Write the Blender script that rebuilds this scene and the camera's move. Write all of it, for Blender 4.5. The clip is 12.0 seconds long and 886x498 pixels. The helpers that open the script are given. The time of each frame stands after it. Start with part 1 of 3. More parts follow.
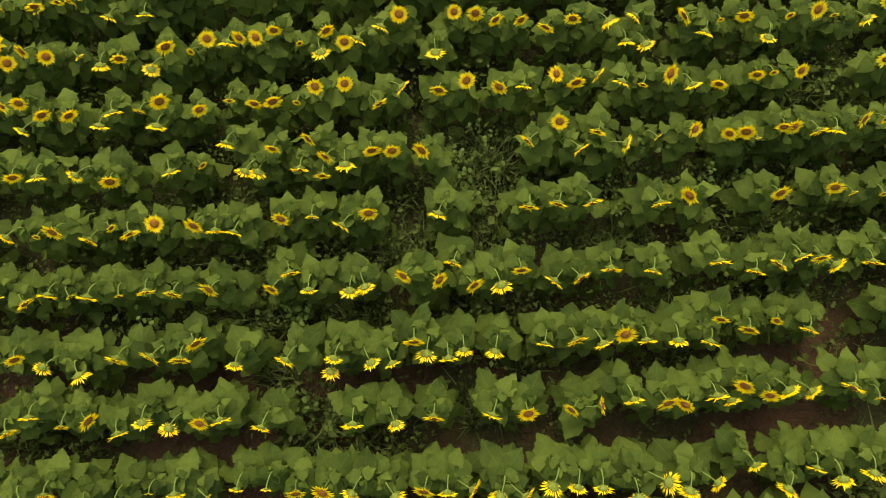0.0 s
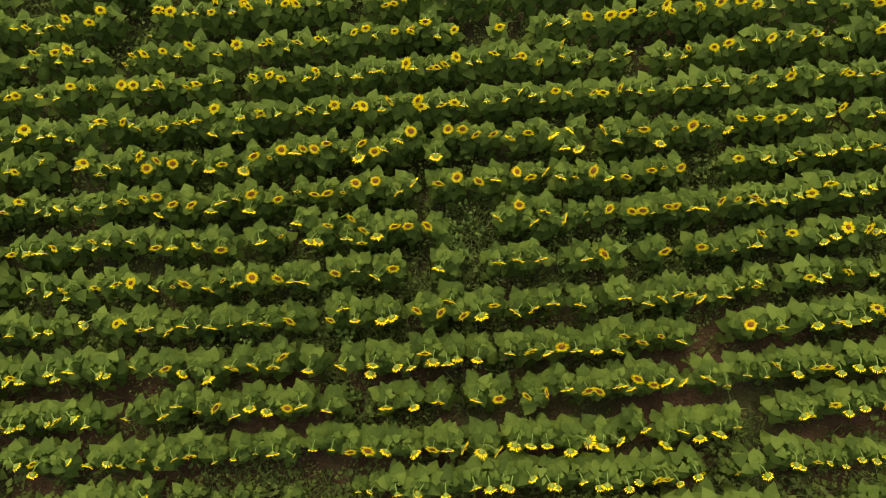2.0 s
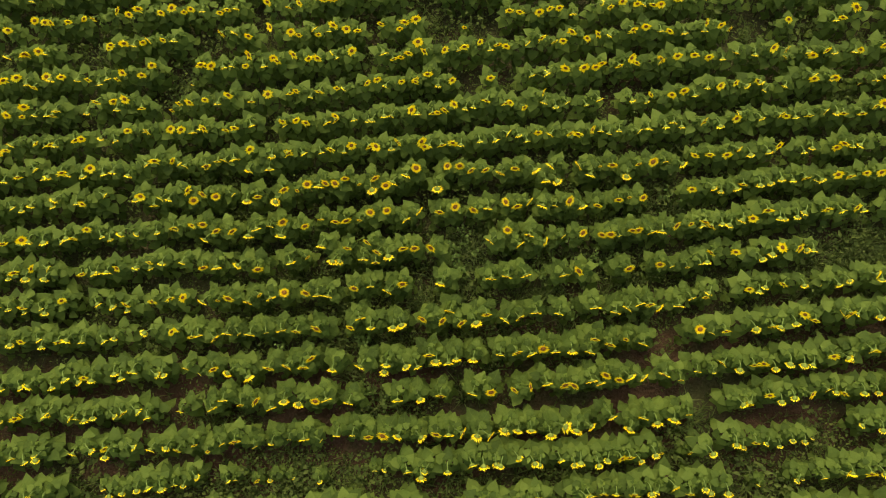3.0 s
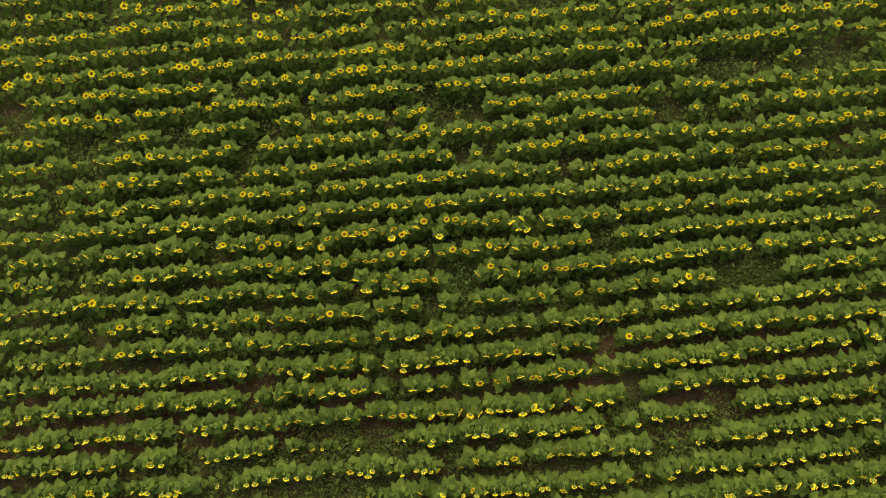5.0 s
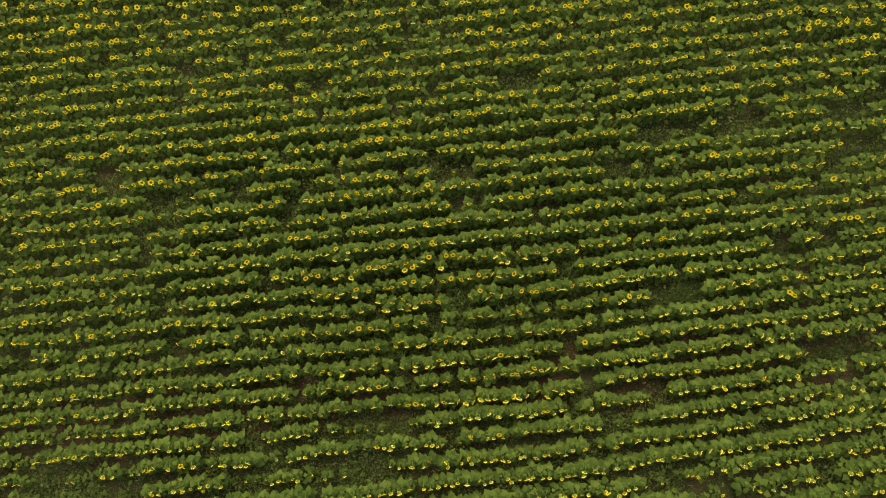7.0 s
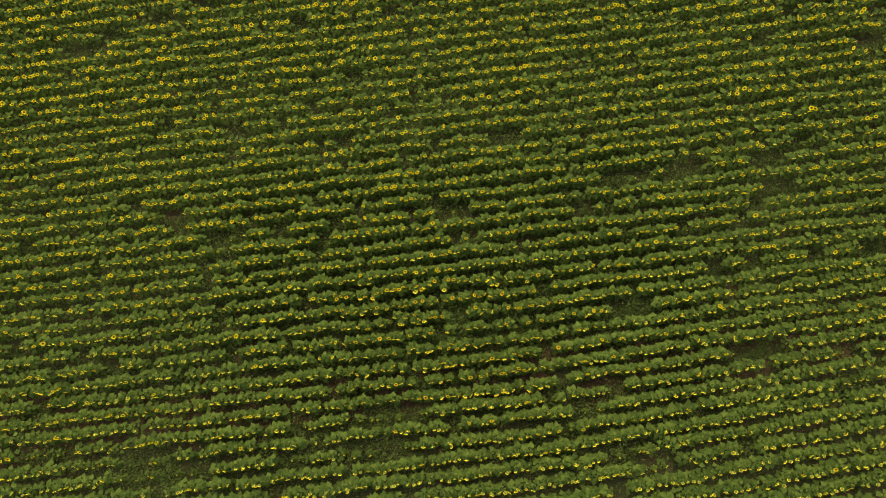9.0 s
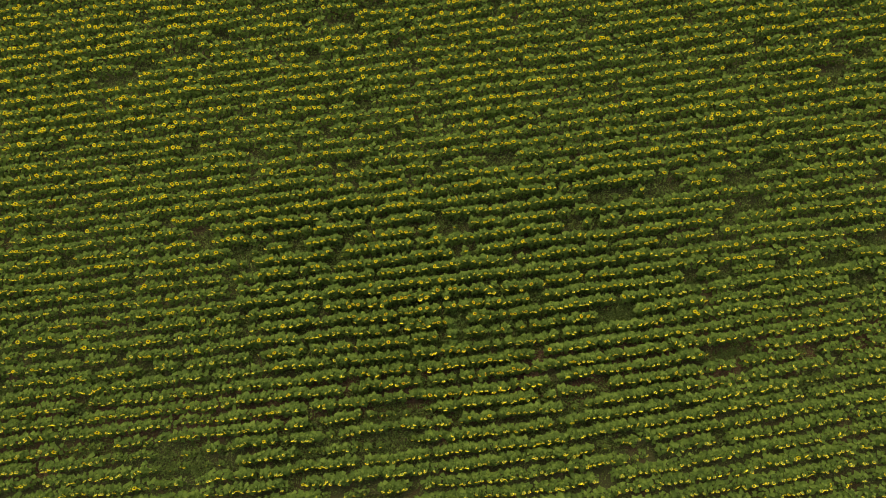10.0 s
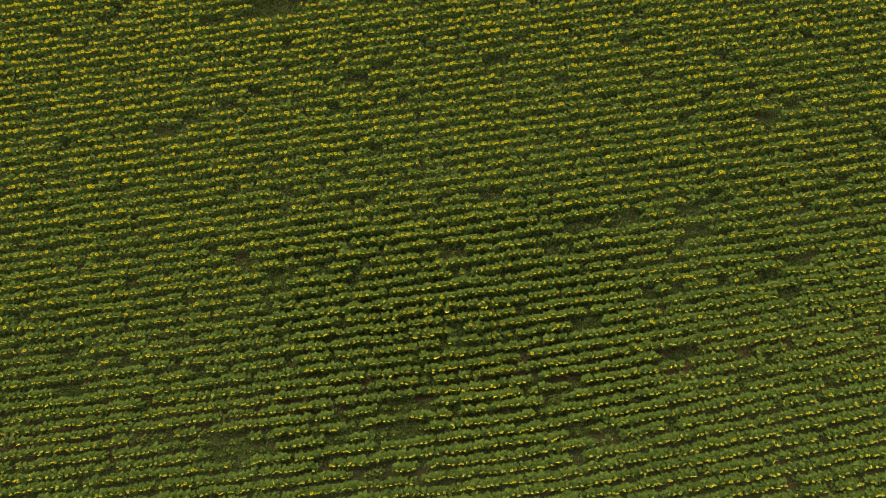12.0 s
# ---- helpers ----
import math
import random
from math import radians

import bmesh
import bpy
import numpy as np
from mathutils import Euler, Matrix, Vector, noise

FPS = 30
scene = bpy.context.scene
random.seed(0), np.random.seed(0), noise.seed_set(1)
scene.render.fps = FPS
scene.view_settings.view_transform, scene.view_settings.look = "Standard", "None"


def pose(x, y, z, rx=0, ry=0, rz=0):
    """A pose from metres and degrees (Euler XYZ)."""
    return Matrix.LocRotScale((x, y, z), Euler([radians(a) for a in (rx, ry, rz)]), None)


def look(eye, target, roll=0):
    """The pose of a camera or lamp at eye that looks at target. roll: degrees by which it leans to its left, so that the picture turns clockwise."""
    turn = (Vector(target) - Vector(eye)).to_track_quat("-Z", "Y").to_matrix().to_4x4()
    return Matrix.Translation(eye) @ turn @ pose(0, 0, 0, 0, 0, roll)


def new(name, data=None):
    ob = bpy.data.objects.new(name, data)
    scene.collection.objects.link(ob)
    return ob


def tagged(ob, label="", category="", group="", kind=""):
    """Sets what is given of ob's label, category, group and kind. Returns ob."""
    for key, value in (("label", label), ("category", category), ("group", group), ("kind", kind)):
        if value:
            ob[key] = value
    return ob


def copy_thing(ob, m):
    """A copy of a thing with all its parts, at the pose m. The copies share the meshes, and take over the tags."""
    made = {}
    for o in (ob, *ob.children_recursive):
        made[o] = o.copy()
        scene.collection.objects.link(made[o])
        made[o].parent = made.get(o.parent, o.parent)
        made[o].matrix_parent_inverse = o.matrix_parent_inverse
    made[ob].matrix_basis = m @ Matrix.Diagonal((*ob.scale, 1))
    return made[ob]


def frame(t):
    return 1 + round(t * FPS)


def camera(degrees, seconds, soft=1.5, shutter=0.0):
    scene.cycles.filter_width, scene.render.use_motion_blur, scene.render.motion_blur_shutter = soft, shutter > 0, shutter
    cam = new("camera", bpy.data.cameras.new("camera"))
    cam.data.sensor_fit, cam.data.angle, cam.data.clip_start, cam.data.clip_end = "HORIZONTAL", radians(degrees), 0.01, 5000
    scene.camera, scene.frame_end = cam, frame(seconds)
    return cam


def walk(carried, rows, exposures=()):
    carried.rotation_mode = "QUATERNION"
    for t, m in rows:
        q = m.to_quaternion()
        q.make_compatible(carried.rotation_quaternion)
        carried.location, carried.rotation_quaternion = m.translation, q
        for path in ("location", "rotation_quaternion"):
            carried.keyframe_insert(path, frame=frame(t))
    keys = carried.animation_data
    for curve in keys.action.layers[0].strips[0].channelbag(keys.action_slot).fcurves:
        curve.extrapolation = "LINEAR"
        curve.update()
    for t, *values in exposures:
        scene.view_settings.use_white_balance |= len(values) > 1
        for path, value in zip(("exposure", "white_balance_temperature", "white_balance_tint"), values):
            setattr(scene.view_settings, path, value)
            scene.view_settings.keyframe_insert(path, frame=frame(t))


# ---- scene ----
# ---- camera: a drone backing away and climbing over the field ----
cam = camera(56.0, 12.0, soft=0.9)
PATH = [
    (0.0, 0.012, -1.579, 10.260, 3.147, -73.503, -6.103),
    (0.5, 0.065, -1.725, 11.419, 3.424, -73.549, -6.625),
    (1.0, 0.118, -1.879, 12.592, 3.743, -73.574, -7.153),
    (1.5, 0.171, -2.049, 13.803, 4.057, -73.572, -7.657),
    (2.0, 0.223, -2.239, 15.071, 4.335, -73.541, -8.115),
    (2.5, 0.275, -2.454, 16.407, 4.555, -73.481, -8.515),
    (3.0, 0.328, -2.696, 17.820, 4.705, -73.391, -8.849),
    (3.5, 0.380, -2.966, 19.313, 4.781, -73.274, -9.118),
    (4.0, 0.432, -3.265, 20.886, 4.786, -73.130, -9.324),
    (4.5, 0.484, -3.592, 22.535, 4.729, -72.962, -9.475),
    (5.0, 0.536, -3.945, 24.255, 4.623, -72.775, -9.584),
    (5.5, 0.587, -4.325, 26.038, 4.484, -72.570, -9.661),
    (6.0, 0.638, -4.729, 27.876, 4.328, -72.352, -9.720),
    (6.5, 0.688, -5.156, 29.760, 4.173, -72.124, -9.775),
    (7.0, 0.738, -5.604, 31.682, 4.034, -71.888, -9.837),
    (7.5, 0.788, -6.074, 33.635, 3.925, -71.649, -9.915),
    (8.0, 0.837, -6.565, 35.614, 3.855, -71.407, -10.015),
    (8.5, 0.886, -7.077, 37.613, 3.826, -71.163, -10.140),
    (9.0, 0.935, -7.614, 39.635, 3.837, -70.917, -10.287),
    (9.5, 0.984, -8.178, 41.681, 3.875, -70.669, -10.444),
    (10.0, 1.034, -8.773, 43.761, 3.919, -70.415, -10.596),
    (10.5, 1.085, -9.407, 45.886, 3.938, -70.151, -10.716),
    (11.0, 1.139, -10.088, 48.076, 3.887, -69.872, -10.771),
    (11.5, 1.194, -10.825, 50.354, 3.707, -69.568, -10.714),
    (12.0, 1.254, -11.632, 52.754, 3.327, -69.230, -10.490),
]


def aim(x, y, z, yaw, pitch, roll):
    """A camera pose from its place, heading to the left of +y, pitch and lean, in degrees."""
    a, b = radians(yaw), radians(pitch)
    ahead = Vector((-math.sin(a) * math.cos(b), math.cos(a) * math.cos(b), math.sin(b)))
    return look((x, y, z), Vector((x, y, z)) + 2 * ahead, roll)


walk(cam, [(t, aim(*p)) for t, *p in PATH], [(0.0, 1.63, 7450, 2), (12.0, 1.42, 7350, 0)])

# ---- sky and sun: a bright, overcast afternoon ----
SUN_UP, SUN_TURN = radians(66), radians(-8)
world = bpy.data.worlds.new("sky")
scene.world = world
world.use_nodes = True
wn, wl = world.node_tree.nodes, world.node_tree.links
wn.clear()
sky = wn.new("ShaderNodeTexSky")
sky.sky_type, sky.sun_disc = "NISHITA", False
sky.sun_elevation, sky.sun_rotation = SUN_UP, SUN_TURN
sky.dust_density, sky.ozone_density, sky.air_density = 6.0, 0.4, 1.0
back = wn.new("ShaderNodeBackground")
back.inputs["Strength"].default_value = 0.15
wout = wn.new("ShaderNodeOutputWorld")
wl.new(sky.outputs[0], back.inputs[0])
wl.new(back.outputs[0], wout.inputs[0])
sun = new("sun", bpy.data.lights.new("sun", "SUN"))
sun.data.energy, sun.data.angle, sun.data.color = 0.52, radians(40), (1.0, 0.93, 0.76)
to_sun = Vector((math.sin(SUN_TURN) * math.cos(SUN_UP), math.cos(SUN_TURN) * math.cos(SUN_UP), math.sin(SUN_UP)))
sun.matrix_world = look(to_sun * 60, (0, 0, 0))


# ---- materials ----
def material(name, rough=0.6, spec=0.3):
    m = bpy.data.materials.new(name)
    m.use_nodes = True
    n, l = m.node_tree.nodes, m.node_tree.links
    b = n["Principled BSDF"]
    b.inputs["Roughness"].default_value = rough
    b.inputs["Specular IOR Level"].default_value = spec
    return m, n, l, b


def ramp(n, l, fac, stops):
    r = n.new("ShaderNodeValToRGB")
    e = r.color_ramp.elements
    while len(e) < len(stops):
        e.new(0.5)
    for el, (pos, col) in zip(e, stops):
        el.position, el.color = pos, (*col, 1)
    l.new(fac, r.inputs[0])
    return r.outputs[0]


def noise_node(n, l, scale, detail=4.0, coord=None, rough=0.6):
    t = n.new("ShaderNodeTexNoise")
    t.inputs["Scale"].default_value, t.inputs["Detail"].default_value, t.inputs["Roughness"].default_value = scale, detail, rough
    if coord is not None:
        l.new(coord, t.inputs["Vector"])
    return t.outputs["Fac"]


def mixed(n, l, a, b, fac, mode="MIX"):
    m = n.new("ShaderNodeMix")
    m.data_type, m.blend_type = "RGBA", mode
    for socket, value in ((m.inputs[0], fac), (m.inputs[6], a), (m.inputs[7], b)):
        if hasattr(value, "links"):
            l.new(value, socket)
        elif isinstance(value, tuple):
            socket.default_value = (*value, 1)
        else:
            socket.default_value = value
    return m.outputs[2]


def arith(n, l, op, *values):
    m = n.new("ShaderNodeMath")
    m.operation = op
    for socket, value in zip(m.inputs, values):
        if hasattr(value, "links"):
            l.new(value, socket)
        else:
            socket.default_value = value
    return m.outputs[0]


def relief(n, l, b, height, strength, distance):
    bump = n.new("ShaderNodeBump")
    bump.inputs["Strength"].default_value, bump.inputs["Distance"].default_value = strength, distance
    l.new(height, bump.inputs["Height"])
    l.new(bump.outputs[0], b.inputs["Normal"])


def leafy(name, dark, mid, light, veins, through_leaf=0.56, rough=0.68, single=True):
    """Leaf green: varies from leaf to leaf and over each blade, lets some light through; veins from the blade's own axes."""
    m, n, l, b = material(name, rough, 0.09)
    geo, tc = n.new("ShaderNodeNewGeometry"), n.new("ShaderNodeTexCoord")
    if single:
        rnd = n.new("ShaderNodeObjectInfo").outputs["Random"]
    else:
        rnd = geo.outputs["Random Per Island"]
    patch = noise_node(n, l, 16.0, 5.0, geo.outputs["Position"])
    broad = noise_node(n, l, 0.35, 2.0, geo.outputs["Position"])
    f = arith(n, l, "ADD", arith(n, l, "MULTIPLY", rnd, 0.6), arith(n, l, "MULTIPLY", patch, 0.5))
    f = arith(n, l, "ADD", f, arith(n, l, "MULTIPLY", broad, 0.25))
    col = ramp(n, l, f, [(0.3, dark), (0.62, mid), (0.98, light)])
    if veins:
        sep = n.new("ShaderNodeSeparateXYZ")
        l.new(tc.outputs["Object"], sep.inputs[0])
        ax = arith(n, l, "ABSOLUTE", sep.outputs[0])
        slant = arith(n, l, "SUBTRACT", sep.outputs[1], arith(n, l, "MULTIPLY", ax, 0.8))
        slant = arith(n, l, "ADD", slant, arith(n, l, "MULTIPLY", noise_node(n, l, 5, 2, tc.outputs["Object"]), 0.12))
        wave = arith(n, l, "ABSOLUTE", arith(n, l, "SINE", arith(n, l, "MULTIPLY", slant, 21.0)))
        side = arith(n, l, "LESS_THAN", wave, 0.13)
        rib = arith(n, l, "LESS_THAN", ax, 0.013)
        vein = arith(n, l, "MAXIMUM", arith(n, l, "MULTIPLY", side, 0.05), arith(n, l, "MULTIPLY", rib, 0.25))
        col = mixed(n, l, col, tuple(min(1, c * 1.7) for c in light), vein)
        relief(n, l, b, arith(n, l, "ADD", arith(n, l, "MULTIPLY", wave, 0.12), noise_node(n, l, 9, 5, tc.outputs["Object"])), 0.7, 0.025)
    else:
        relief(n, l, b, noise_node(n, l, 24, 4, geo.outputs["Position"]), 0.7, 0.025)
    l.new(col, b.inputs["Base Color"])
    tr = n.new("ShaderNodeBsdfTranslucent")
    l.new(mixed(n, l, col, (0.135, 0.215, 0.035), 0.35), tr.inputs[0])
    mx = n.new("ShaderNodeMixShader")
    mx.inputs[0].default_value = through_leaf
    l.new(b.outputs[0], mx.inputs[1])
    l.new(tr.outputs[0], mx.inputs[2])
    l.new(mx.outputs[0], n["Material Output"].inputs[0])
    return m


LEAF_COLOURS = ((0.038, 0.060, 0.0125), (0.0745, 0.110, 0.0195), (0.122, 0.166, 0.030))
leaf_mat = leafy("sunflower_leaf", *LEAF_COLOURS, veins=True)
crop_leaf_mat = leafy("crop_leaf", *LEAF_COLOURS, veins=False, single=False)
young_leaf_mat = leafy("young_sunflower_leaf", (0.034, 0.057, 0.010), (0.068, 0.104, 0.016), (0.122, 0.168, 0.027), veins=False, single=False)
weed_mat = leafy("weed_leaf", (0.033, 0.047, 0.012), (0.060, 0.082, 0.019), (0.110, 0.138, 0.032), veins=False, single=False)
grass_mat = leafy("grass_blade", (0.036, 0.056, 0.016), (0.064, 0.092, 0.024), (0.120, 0.138, 0.046), veins=False, single=False)


def stem_material():
    m, n, l, b = material("sunflower_stem", 0.7, 0.12)
    geo = n.new("ShaderNodeNewGeometry")
    f = noise_node(n, l, 25, 4, geo.outputs["Position"])
    l.new(ramp(n, l, f, [(0.3, (0.060, 0.092, 0.017)), (0.7, (0.102, 0.138, 0.027))]), b.inputs["Base Color"])
    relief(n, l, b, noise_node(n, l, 160, 2, geo.outputs["Position"]), 0.4, 0.003)
    return m


def petal_material(ring=False):
    """Golden rays; on the single rings, deeper orange where they leave the disc."""
    m, n, l, b = material("ring_petal" if ring else "sunflower_petal", 0.5, 0.2)
    geo = n.new("ShaderNodeNewGeometry")
    f = arith(n, l, "ADD", arith(n, l, "MULTIPLY", geo.outputs["Random Per Island"], 0.6),
              arith(n, l, "MULTIPLY", noise_node(n, l, 14, 3, geo.outputs["Position"]), 0.4))
    col = ramp(n, l, f, [(0.15, (0.74, 0.48, 0.006)), (0.5, (0.82, 0.62, 0.012)), (0.85, (0.85, 0.73, 0.045))])
    if ring:
        span = n.new("ShaderNodeVectorMath")
        span.operation = "LENGTH"
        l.new(n.new("ShaderNodeTexCoord").outputs["Object"], span.inputs[0])
        root = ramp(n, l, span.outputs["Value"], [(0.050, (1, 1, 1)), (0.075, (0, 0, 0))])
        col = mixed(n, l, col, (0.72, 0.40, 0.006), root)
    l.new(col, b.inputs["Base Color"])
    relief(n, l, b, noise_node(n, l, 180, 2, geo.outputs["Position"]), 0.25, 0.002)
    tr = n.new("ShaderNodeBsdfTranslucent")
    l.new(col, tr.inputs[0])
    mx = n.new("ShaderNodeMixShader")
    mx.inputs[0].default_value = 0.45
    l.new(b.outputs[0], mx.inputs[1])
    l.new(tr.outputs[0], mx.inputs[2])
    l.new(mx.outputs[0], n["Material Output"].inputs[0])
    return m


def disc_material():
    m, n, l, b = material("sunflower_disc", 0.85, 0.1)
    tc, geo = n.new("ShaderNodeTexCoord"), n.new("ShaderNodeNewGeometry")
    v = n.new("ShaderNodeTexVoronoi")
    v.inputs["Scale"].default_value = 120
    l.new(geo.outputs["Position"], v.inputs["Vector"])
    f = noise_node(n, l, 40, 3, geo.outputs["Position"])
    col = ramp(n, l, f, [(0.3, (0.095, 0.040, 0.010)), (0.6, (0.17, 0.072, 0.013)), (0.85, (0.34, 0.17, 0.018))])
    l.new(col, b.inputs["Base Color"])
    relief(n, l, b, v.outputs["Distance"], 0.8, 0.006)
    return m


def sepal_material():
    m, n, l, b = material("sunflower_sepal", 0.75, 0.1)
    geo = n.new("ShaderNodeNewGeometry")
    f = noise_node(n, l, 35, 4, geo.outputs["Position"])
    l.new(ramp(n, l, f, [(0.3, (0.065, 0.088, 0.014)), (0.7, (0.125, 0.150, 0.024))]), b.inputs["Base Color"])
    relief(n, l, b, f, 0.5, 0.006)
    return m


def soil_material():
    m, n, l, b = material("field_soil", 0.95, 0.1)
    geo = n.new("ShaderNodeNewGeometry")
    pos = geo.outputs["Position"]
    f = noise_node(n, l, 1.3, 8, pos, 0.65)
    col = ramp(n, l, f, [(0.3, (0.036, 0.020, 0.012)), (0.5, (0.054, 0.031, 0.017)), (0.72, (0.070, 0.042, 0.024))])
    sep = n.new("ShaderNodeSeparateXYZ")
    l.new(pos, sep.inputs[0])
    bare = n.new("ShaderNodeMapRange")  # seedlings cover the soil away from the bare alleys
    bare.inputs["From Min"].default_value, bare.inputs["From Max"].default_value = 0.9, 2.6
    bare.inputs["To Min"].default_value, bare.inputs["To Max"].default_value = 0.0, 0.14
    l.new(arith(n, l, "ABSOLUTE", arith(n, l, "ADD", sep.outputs[1], 0.75)), bare.inputs["Value"])
    cover = arith(n, l, "ADD", noise_node(n, l, 0.55, 6, pos, 0.7), bare.outputs[0])
    moss = ramp(n, l, cover, [(0.47, (0, 0, 0)), (0.60, (1, 1, 1))])
    green = ramp(n, l, noise_node(n, l, 22, 5, pos), [(0.35, (0.028, 0.029, 0.011)), (0.7, (0.049, 0.049, 0.018))])
    l.new(mixed(n, l, col, green, moss), b.inputs["Base Color"])
    clods = n.new("ShaderNodeTexVoronoi")
    clods.inputs["Scale"].default_value = 16
    l.new(pos, clods.inputs["Vector"])
    relief(n, l, b, arith(n, l, "ADD", clods.outputs["Distance"], noise_node(n, l, 45, 6, pos)), 0.9, 0.05)
    return m


stem_mat, petal_mat, ring_petal_mat, disc_mat, sepal_mat, soil_mat = stem_material(), petal_material(), petal_material(True), disc_material(), sepal_material(), soil_material()


# ---- mesh helpers: geometry as (points, triangles, material index per triangle) ----
class Shape:
    def __init__(self):
        self.p, self.f, self.m = [], [], []

    def add(self, points, faces, mat=0):
        k = len(self.p)
        self.p += [tuple(q) for q in points]
        for face in faces:
            for i in range(1, len(face) - 1):
                self.f.append((face[0] + k, face[i] + k, face[i + 1] + k))
                self.m.append(mat)

    def join(self, other, m4, mats=None):
        k = len(self.p)
        self.p += [tuple(m4 @ Vector(q)) for q in other.p]
        self.f += [(a + k, b + k, c + k) for a, b, c in other.f]
        self.m += [mats[i] if mats else i for i in other.m]

    def arrays(self):
        return np.array(self.p, np.float32), np.array(self.f, np.int32), np.array(self.m, np.int32)


def make_mesh(name, points, tris, mats, materials, smooth):
    me = bpy.data.meshes.new(name)
    me.vertices.add(len(points))
    me.vertices.foreach_set("co", np.ascontiguousarray(points, np.float32).ravel())
    me.loops.add(3 * len(tris))
    me.loops.foreach_set("vertex_index", np.ascontiguousarray(tris, np.int32).ravel())
    me.polygons.add(len(tris))
    me.polygons.foreach_set("loop_start", np.arange(0, 3 * len(tris), 3, dtype=np.int32))
    me.polygons.foreach_set("material_index", np.ascontiguousarray(mats, np.int32))
    me.polygons.foreach_set("use_smooth", np.full(len(tris), smooth))
    for mat in materials:
        me.materials.append(mat)
    me.update(calc_edges=True)
    return me


def mesh_of(name, shape, materials, smooth=True):
    return make_mesh(name, *shape.arrays(), materials, smooth)


# ---- the sunflower's pieces ----
BLADE_OUTLINE = ((0.0, 0.10), (0.02, 0.28), (0.07, 0.41), (0.15, 0.485), (0.24, 0.50), (0.34, 0.475), (0.45, 0.41), (0.56, 0.325), (0.67, 0.235), (0.78, 0.15), (0.89, 0.075), (1.0, 0.0))
LEAF_OUTLINE = ((0.0, 0.14), (0.04, 0.37), (0.13, 0.50), (0.27, 0.50), (0.43, 0.41), (0.60, 0.27), (0.79, 0.11), (1.0, 0.0))


def leaf_shape(rng, outline, across, droop, curl, teeth=0.1):
    """A heart-shaped blade 1 long along +y from its stalk's end, folded at the midrib, its tip bent down."""
    s = Shape()
    ys, zs, ang, y, z = [], [], 0.0, 0.0, 0.0
    last = 0.0
    for u, _ in outline:
        ang = -droop * u ** 1.3
        y += (u - last) * math.cos(ang)
        z += (u - last) * math.sin(ang)
        last = u
        ys.append(y)
        zs.append(z)
    cols = [k / across for k in range(-across, across + 1)]
    pts, wave = [], rng.uniform(0, 6.28)
    for i, (u, w) in enumerate(outline):
        for c in cols:
            jag = 1 + (teeth * ((1 if i % 2 else -0.9) + rng.uniform(-1, 1)) if abs(c) == 1 else 0)
            x = c * w * jag
            lift = curl * abs(c) * w * 0.9 - 0.35 * c * c * w + 0.09 * math.sin(wave + 9 * u + 3 * c) * abs(c) + rng.uniform(-0.025, 0.025)
            back = 0.11 * abs(c) * (1 - u) if u < 0.2 else -0.03 * abs(c)
            pts.append((x, ys[i] - back, zs[i] + lift))
    n, last_row = len(cols), len(outline) - 1
    pts = pts[:last_row * n] + [(0, ys[-1], zs[-1])]
    faces = [(i * n + j, i * n + j + 1, (i + 1) * n + j + 1, (i + 1) * n + j) for i in range(last_row - 1) for j in range(n - 1)]
    faces += [((last_row - 1) * n + j, (last_row - 1) * n + j + 1, last_row * n) for j in range(n - 1)]
    s.add(pts, faces)
    return s


def tube(shape, path, radii, sides, mat=0):
    rings = []
    for i, q in enumerate(path):
        a, b = path[max(i - 1, 0)], path[min(i + 1, len(path) - 1)]
        t = (Vector(b) - Vector(a)).normalized()
        u = t.cross(Vector((1, 0, 0))).normalized()
        v = t.cross(u)
        rings.append([Vector(q) + radii[i] * (math.cos(k * 2 * math.pi / sides) * u + math.sin(k * 2 * math.pi / sides) * v) for k in range(sides)])
    pts = [p for r in rings for p in r]
    faces = [(i * sides + k, i * sides + (k + 1) % sides, (i + 1) * sides + (k + 1) % sides, (i + 1) * sides + k)
             for i in range(len(path) - 1) for k in range(sides)]
    shape.add(pts, faces, mat)


STEM_HIGH, NECK = 1.25, 0.26


def stem_path(rise, steps):
    """The stem's line up to the nodding neck, which ends facing -y at that many degrees above the level."""
    pts = [(0, 0, -0.05), (0.008, 0.004, 0.4), (0.0, -0.004, 0.8), (0, 0, STEM_HIGH)]
    y, z = 0.0, STEM_HIGH
    for k in range(steps):
        a = radians(90 + (rise - 90) * ((k + 0.5) / steps) ** 0.9)
        y -= NECK / steps * math.cos(a)
        z += NECK / steps * math.sin(a)
        pts.append((0, y, z))
    return pts, Vector((0, y, z))


def head_matrix(rise):
    """From a head facing +z to one at the end of its neck, facing -y at that rise."""
    return Matrix.Translation(stem_path(rise, 6)[1]) @ Matrix.Rotation(radians(90 - rise), 4, "X")


